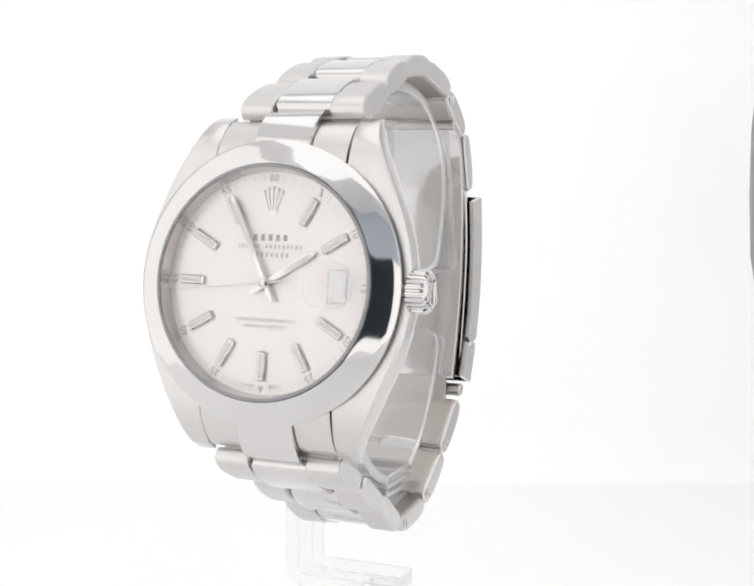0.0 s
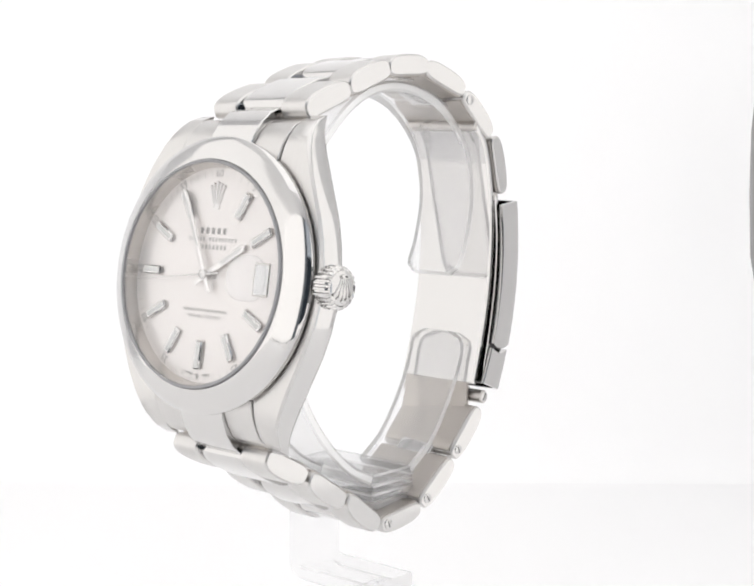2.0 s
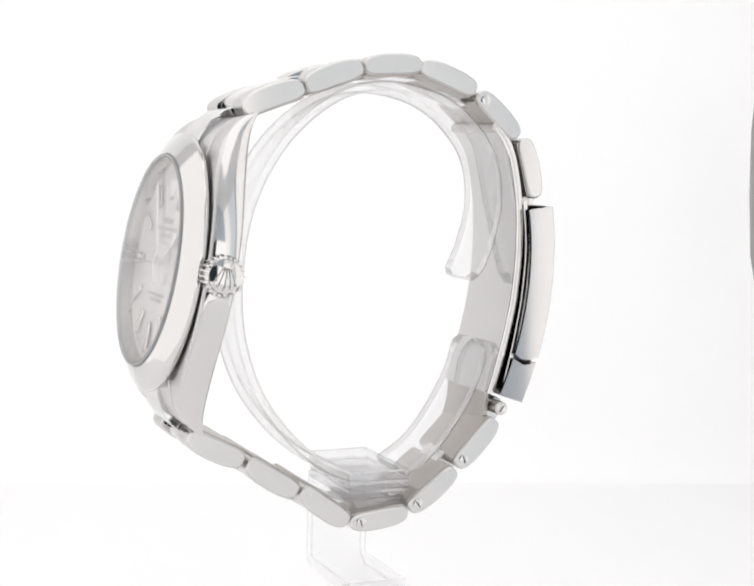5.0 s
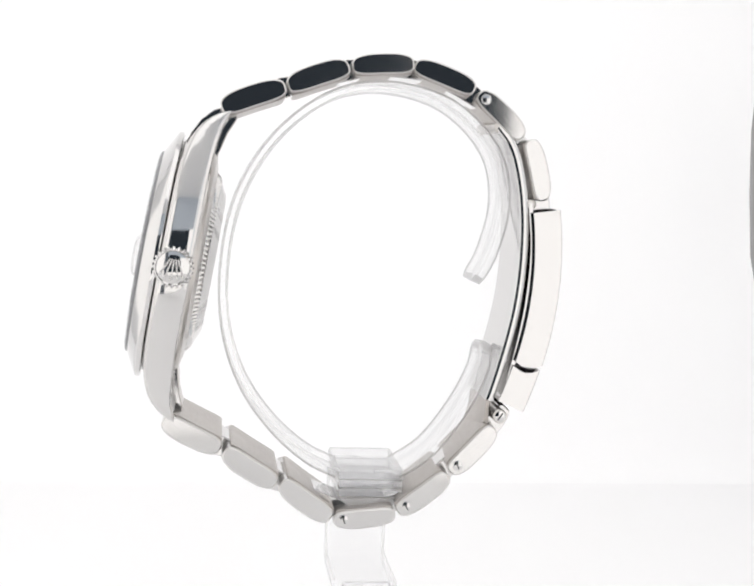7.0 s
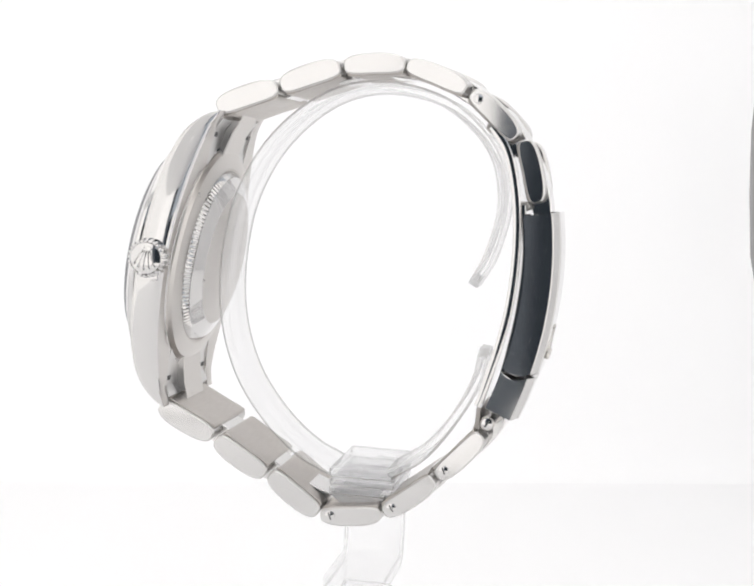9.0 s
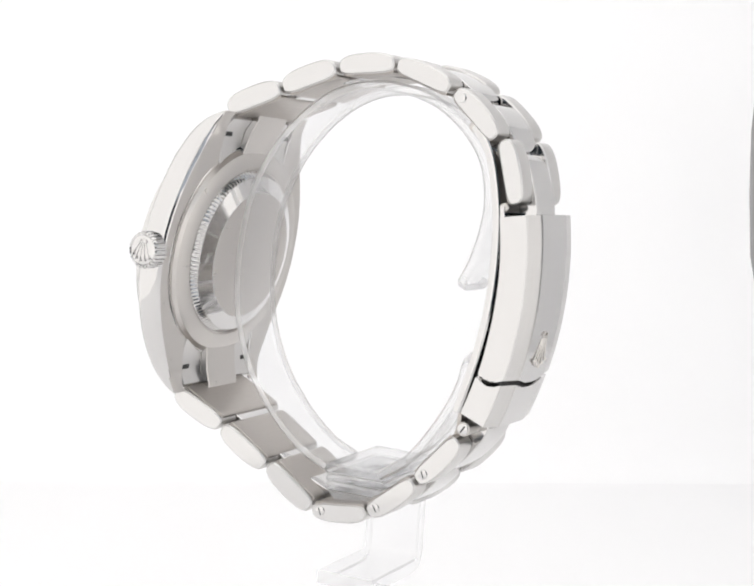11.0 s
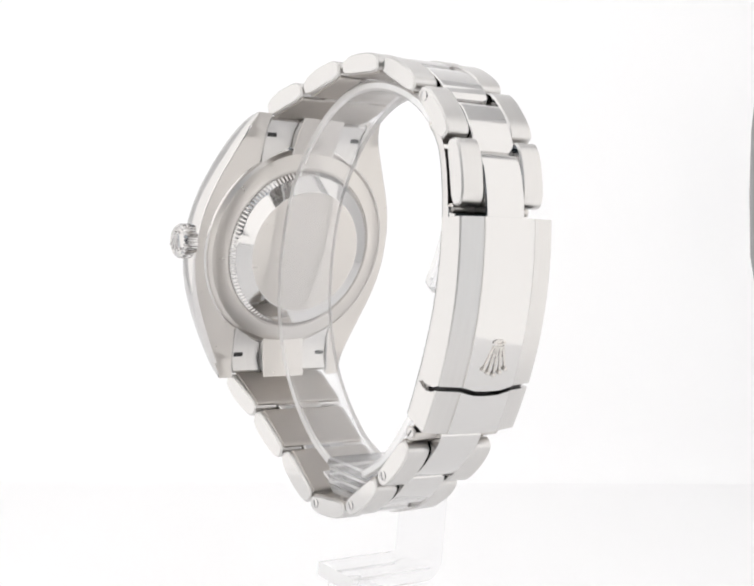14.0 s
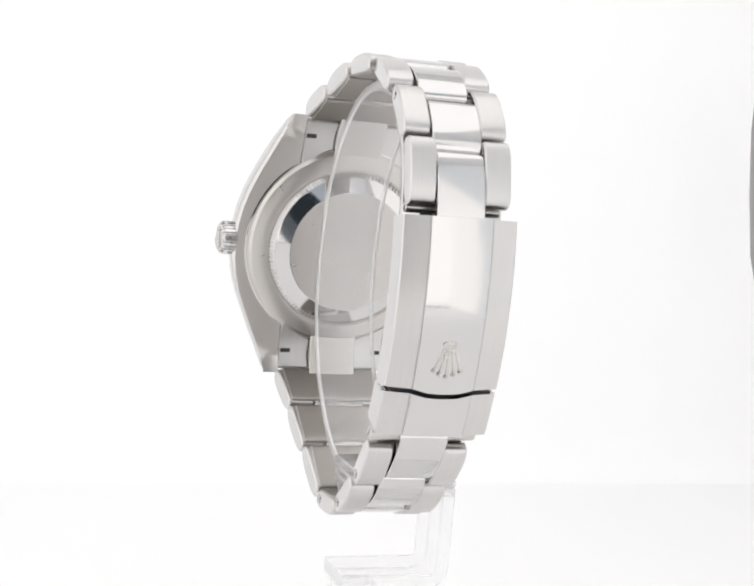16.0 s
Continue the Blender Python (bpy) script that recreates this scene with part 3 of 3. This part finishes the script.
def clasp():
    """Folding clasp: bowed cover, end piece and the blades inside."""
    def bump(x, h):
        """How far the joint between cover and end piece sags, in the middle and down the sides."""
        if abs(x) > 7.8:
            return 1.05 * max(0.0, 1 - ((h - 0.6) / 2.4) ** 2)
        t = max(0.0, 1 - (x / 4.6) ** 2)
        return 0.65 * t * t * (3 - 2 * t) if t < 1 else 0.65

    def place(s, h):
        """Along the bowed line of the cover (s down, h outwards) to (y, z)."""
        u = s / 12.4
        y = 25.45 + 1.33 * (1 - u * u) - 0.83 * u
        z = 0.3 - s
        ang = math.atan2((-2 * 1.33 * u - 0.83) / 12.4, 1.0)
        c, sn = math.cos(ang), math.sin(ang)
        return y - 4.05 * c + h * c, z - 4.05 * sn * 1.0 + h * sn

    spin = Matrix.Translation((0.7, 25.4, 0)) @ Matrix.Rotation(radians(-2.0), 4, "Z") @ Matrix.Translation((0, -24.5, 0))
    at = metres(spin)
    inside = metres(Matrix.Translation((0.4, -0.45, 0)))
    outer = [(-8.5, -1.1), (-8.5, 0.0), (-8.5, 1.0), (-8.5, 2.1), (-8.5, 3.0), (-8.3, 3.2), (-4.72, 3.80), (-4.62, 3.72), (-4.52, 3.95), (-2.3, 4.02), (0, 4.05), (2.3, 4.02), (4.52, 3.95), (4.62, 3.72), (4.72, 3.80), (8.3, 3.2), (8.5, 3.0), (8.5, 2.1), (8.5, 1.0), (8.5, 0.0), (8.5, -1.1)]
    inner = [(7.85, -1.1), (7.85, 2.7), (4.5, 3.1), (0, 3.2), (-4.5, 3.1), (-7.85, 2.7), (-7.85, -1.1)]
    mats = [0, 0, 0, 0, 1, 1, 1, 1, 0, 0, 0, 0, 1, 1, 1, 1, 0, 0, 0, 0]

    def shell(s0, s1, foot, rows, both):
        bm = bmesh.new()
        rings = []
        sec = outer + inner
        for k in range(rows + 1):
            u = k / rows
            ring = []
            for x, h in sec:
                a = s0 + (bump(x, h) if both else 0.0)
                b = s1 + (bump(x, h) if not both else 0.0)
                y, z = place(a + (b - a) * u, h + foot)
                ring.append(bm.verts.new((x, y, z)))
            rings.append(ring)
        n = len(sec)
        for r, q in zip(rings, rings[1:]):
            for i in range(n):
                j = (i + 1) % n
                f = bm.faces.new((r[i], r[j], q[j], q[i]))
                f.material_index = mats[i] if i < len(mats) else 0
        m = len(outer)
        for r in (rings[0], rings[-1]):
            # end walls between the outer and inner outline
            pairs = [(0, n - 1), (4, n - 2), (6, n - 3), (10, n - 4), (14, n - 5), (16, n - 6), (20, m)]
            for (a, b), (c, d) in zip(pairs, pairs[1:]):
                idx = list(range(a, c + 1)) + [d] + ([b] if b != d else [])
                bm.faces.new([r[i] for i in idx])
        return bm

    cover = part("clasp_cover", shell(-12.4, 12.35, 0.0, 16, False), [POLISHED, BRUSHED], watch, "bowed clasp cover with polished middle strip", at, 20)
    end = part("clasp_end", shell(13.15, 19.8, -0.15, 6, True), [POLISHED, BRUSHED], watch, "short end piece of the clasp", at, 20)
    # dark block added inside for the shade seen through the joint
    bm = bmesh.new()
    rings = []
    for k in range(4):
        p = [place(11.2 + k * 1.15, h) for h in (-0.6, 2.45)]
        rings.append([(-7.6, *p[0]), (7.6, *p[0]), (7.6, *p[1]), (-7.6, *p[1])])
    loft(bm, rings)
    part("clasp_gap_shade", bm, SLOT, watch, "dark block added for the shade in the clasp joint", at)
    # emblem on the cover
    y, z = place(7.8, 4.03)
    m = spin @ Matrix.Translation((0, y, z)) @ Matrix.Rotation(radians(180), 4, "Z") @ Matrix.Rotation(radians(90 + 10), 4, "X") @ Matrix.Rotation(radians(180), 4, "Z")
    part("emblem", emblem(5.3, 0.2, 0.8), RING, cover, "raised polished emblem", metres(m))
    # blades
    for name, pts, half, th, label in (
            ("clasp_blade", [(16.6, 25.0), (18.6, 22.4), (19.95, 18.8), (21.0, 13.0), (21.3, 6.0), (20.8, -1.5), (19.5, -8.4), (17.6, -15.5), (16.9, -17.6)], 7.3, 1.25, "long polished inner clasp blade"),
            ("clasp_blade", [(22.0, 13.5), (22.7, 6.0), (22.3, -1.5), (21.2, -8.4), (19.6, -15.5), (19.0, -17.8)], 7.6, 0.7, "second polished clasp blade")):
        bm = bmesh.new()
        line = spline(pts, 5)
        rings = []
        for k, p in enumerate(line):
            d = (line[min(k + 1, len(line) - 1)] - line[max(k - 1, 0)]).normalized()
            nrm = Vector((-d.y, d.x)) * (th / 2)
            a, b = p + nrm, p - nrm
            rings.append([(-half, *a), (half - 0.1, *a), (half, *(p + nrm * 0.7)), (half, *(p - nrm * 0.7)), (half - 0.1, *b), (-half, *b)])
        loft(bm, rings)
        part(name, bm, POLISHED, watch, label, inside)
    for name, y, z, r, half in (("hinge_barrel", 16.6, 24.9, 0.85, 7.25), ("hinge_barrel", 22.2, 13.3, 0.75, 7.3), ("hinge_barrel", 18.65, -19.95, 1.1, 8.2)):
        bm = bmesh.new()
        pts = [(y + r * math.cos(2 * math.pi * k / 20), z + r * math.sin(2 * math.pi * k / 20)) for k in range(20)]
        prism(bm, pts, -half, half, 0.15)
        barrel = part(name, bm, SATIN, watch, "", inside)
        if z < 0:
            f = inside @ metres(Matrix.Translation((half, y, z))) @ Matrix.Rotation(radians(90), 4, "Y")
            bm = bmesh.new()
            lathe(bm, [(0.85, -0.2), (0.85, 0.05), (0.7, 0.1), (0.0, 0.1)], 24)
            part("screw", bm, POLISHED, barrel, "small slotted screw head", f)
            bm = bmesh.new()
            box(bm, -0.66, 0.66, -0.13, 0.13, 0.05, 0.112)
            part("screw_slot", bm, SLOT, barrel, "", f @ Matrix.Rotation(radians(-35), 4, "Z"))


def hinge_plate():
    """Flat plate that carries the inside of the bracelet on from the blade, past the hinge barrel."""
    bm = bmesh.new()
    prism(bm, [(16.3, -17.2), (16.1, -20.4), (15.4, -22.9), (16.0, -23.2), (16.8, -21.4), (17.0, -17.2)], -6.7, 6.4, 0.1)
    part("hinge_plate", bm, CORE, watch, "flat plate over the clasp hinge")


case_body()
crystal_glass()
dial_face()
winding_crown()
back_cover()
end_links()
bracelet()
clasp()
hinge_plate()


# ---- clear stand ----
def clean(bm):
    """Marks the narrow chamfers of a block."""
    bm.normal_update()
    for f in bm.faces:
        n = f.normal
        f.material_index = 1 if sum(abs(c) > 0.25 for c in n) > 1 else 0
    return bm


def display_stand():
    stand = new("display_stand")
    tagged(stand, "clear acrylic watch stand with open ring holder", "display stand")
    full = 5.3

    def strip(pts, label, free, ends):
        bm = bmesh.new()
        line = spline(pts, 5)
        rings = []
        for k, p in enumerate(line):
            d = (line[min(k + 1, len(line) - 1)] - line[max(k - 1, 0)]).normalized()
            nrm = Vector((-d.y, d.x)) * 0.8
            a, b = p + nrm, p - nrm
            e = 0.28
            left = min(k, len(line) - 1 - k) if free is None else (k if free == 0 else len(line) - 1 - k)
            half = full * (1.0 if left > 2 else ends[left])
            rings.append([(e - half, *a), (half - e, *a), (half, *(p + nrm * 0.55)), (half, *(p - nrm * 0.55)), (half - e, *b), (e - half, *b), (-half, *(p - nrm * 0.55)), (-half, *(p + nrm * 0.55))])
        loft(bm, rings, cap_mat=1)
        bm.normal_update()
        for f in bm.faces:
            n = f.normal
            if abs(n.x) > 0.3:
                f.material_index = 1
        part("ring_holder", bm, [ACRYLIC, EDGE], stand, label)
    strip([(14.2, 0.6), (16.6, 5.5), (18.2, 13.5), (16.2, 21.5), (9.0, 28.2), (-1.0, 30.6), (-10.0, 28.6), (-18.0, 22.0), (-23.2, 13.0), (-25.2, 3.0), (-24.9, -7.0), (-22.0, -16.0), (-17.0, -23.0), (-11.5, -27.8), (-6.6, -30.2)], "clear bent acrylic ring", 0, (0.7, 0.95, 1.0))
    strip([(2.9, -30.2), (8.2, -26.4), (12.9, -20.0), (15.8, -14.0), (16.6, -9.3)], "clear bent acrylic ring", 1, (0.5, 0.86, 0.97))
    for z0, z1, e in ((-31.2, -29.5, 0.35), (-32.55, -31.25, 0.25), (-34.0, -32.6, 0.25)):
        bm = bmesh.new()
        box(bm, -12.3, 5.0 + e, -6.3 - e, 3.6 + e, z0, z1, 0.28)
        part("block_layer", clean(bm), [BLOCK, EDGE], stand, "clear acrylic layer of the ring block")
    bm = bmesh.new()
    arc = [(-6.2 + 9.6 * k / 14, -34.05 - 2.5 * math.sin(math.pi * k / 14) ** 0.8) for k in range(15)]
    prism(bm, arc, -4.8, 5.0, 0.2)
    part("saddle", bm, MILKY, stand, "rounded acrylic saddle")
    bm = bmesh.new()
    bend = [Vector((-11.3, -32.9)), Vector((-11.3, -38.0)), Vector((-11.3, -45.8))]
    bend += [Vector((-9.3 - 2.0 * math.cos(radians(90) * k / 8), -46.2 - 2.0 * math.sin(radians(90) * k / 8))) for k in range(1, 9)]
    bend += [Vector((-2.0, -48.2)), Vector((5.6, -48.2))]
    rings = []
    for k, c in enumerate(bend):
        d = (bend[min(k + 1, len(bend) - 1)] - bend[max(k - 1, 0)]).normalized()
        nrm = Vector((-d.y, d.x))
        sec = [(-6.4, 1.2), (3.1, 1.2), (3.4, 0.9), (3.4, -0.9), (3.1, -1.2), (-6.4, -1.2), (-6.7, -0.9), (-6.7, 0.9)]
        rings.append([(c.x + nrm.x * s, y, c.y + nrm.y * s) for y, s in sec])
    vs = loft(bm, rings, cap_mat=1)
    bm.normal_update()
    for f in bm.faces:
        if 0.3 < abs(f.normal.y) < 0.95:
            f.material_index = 1
    part("bent_arm", bm, [ACRYLIC, EDGE], stand, "clear acrylic arm bent under the bracelet")
    bm = bmesh.new()
    box(bm, -1.6, 5.0, -4.6, 3.4, -76.0, -49.5, 0.3)
    part("post", clean(bm), [ACRYLIC, EDGE], stand, "clear acrylic post")
    bm = bmesh.new()
    box(bm, -13, 17, -15, 15, -78.6, -76.6, 0.3)
    part("base", clean(bm), [ACRYLIC, EDGE], stand, "clear acrylic base", Matrix.Rotation(radians(2.5), 4, "Y") @ Matrix.Translation((-0.0033, 0, 0)))
    return stand


stand = display_stand()


# ---- watch and stand turn together ----
def motions():
    rows = []
    for k in range(33):
        t = k * 0.5
        m = Matrix.Translation((0, 0, 0.105)) @ Matrix.Rotation(radians(-22.0 - 8.66 * t), 4, "Z") @ Matrix.Translation((-0.001785, 0, -0.02625)) @ Matrix.Rotation(radians(-2.5), 4, "Y")
        rows.append((t, m))
    walk(watch, rows)
    walk(stand, rows)


motions()
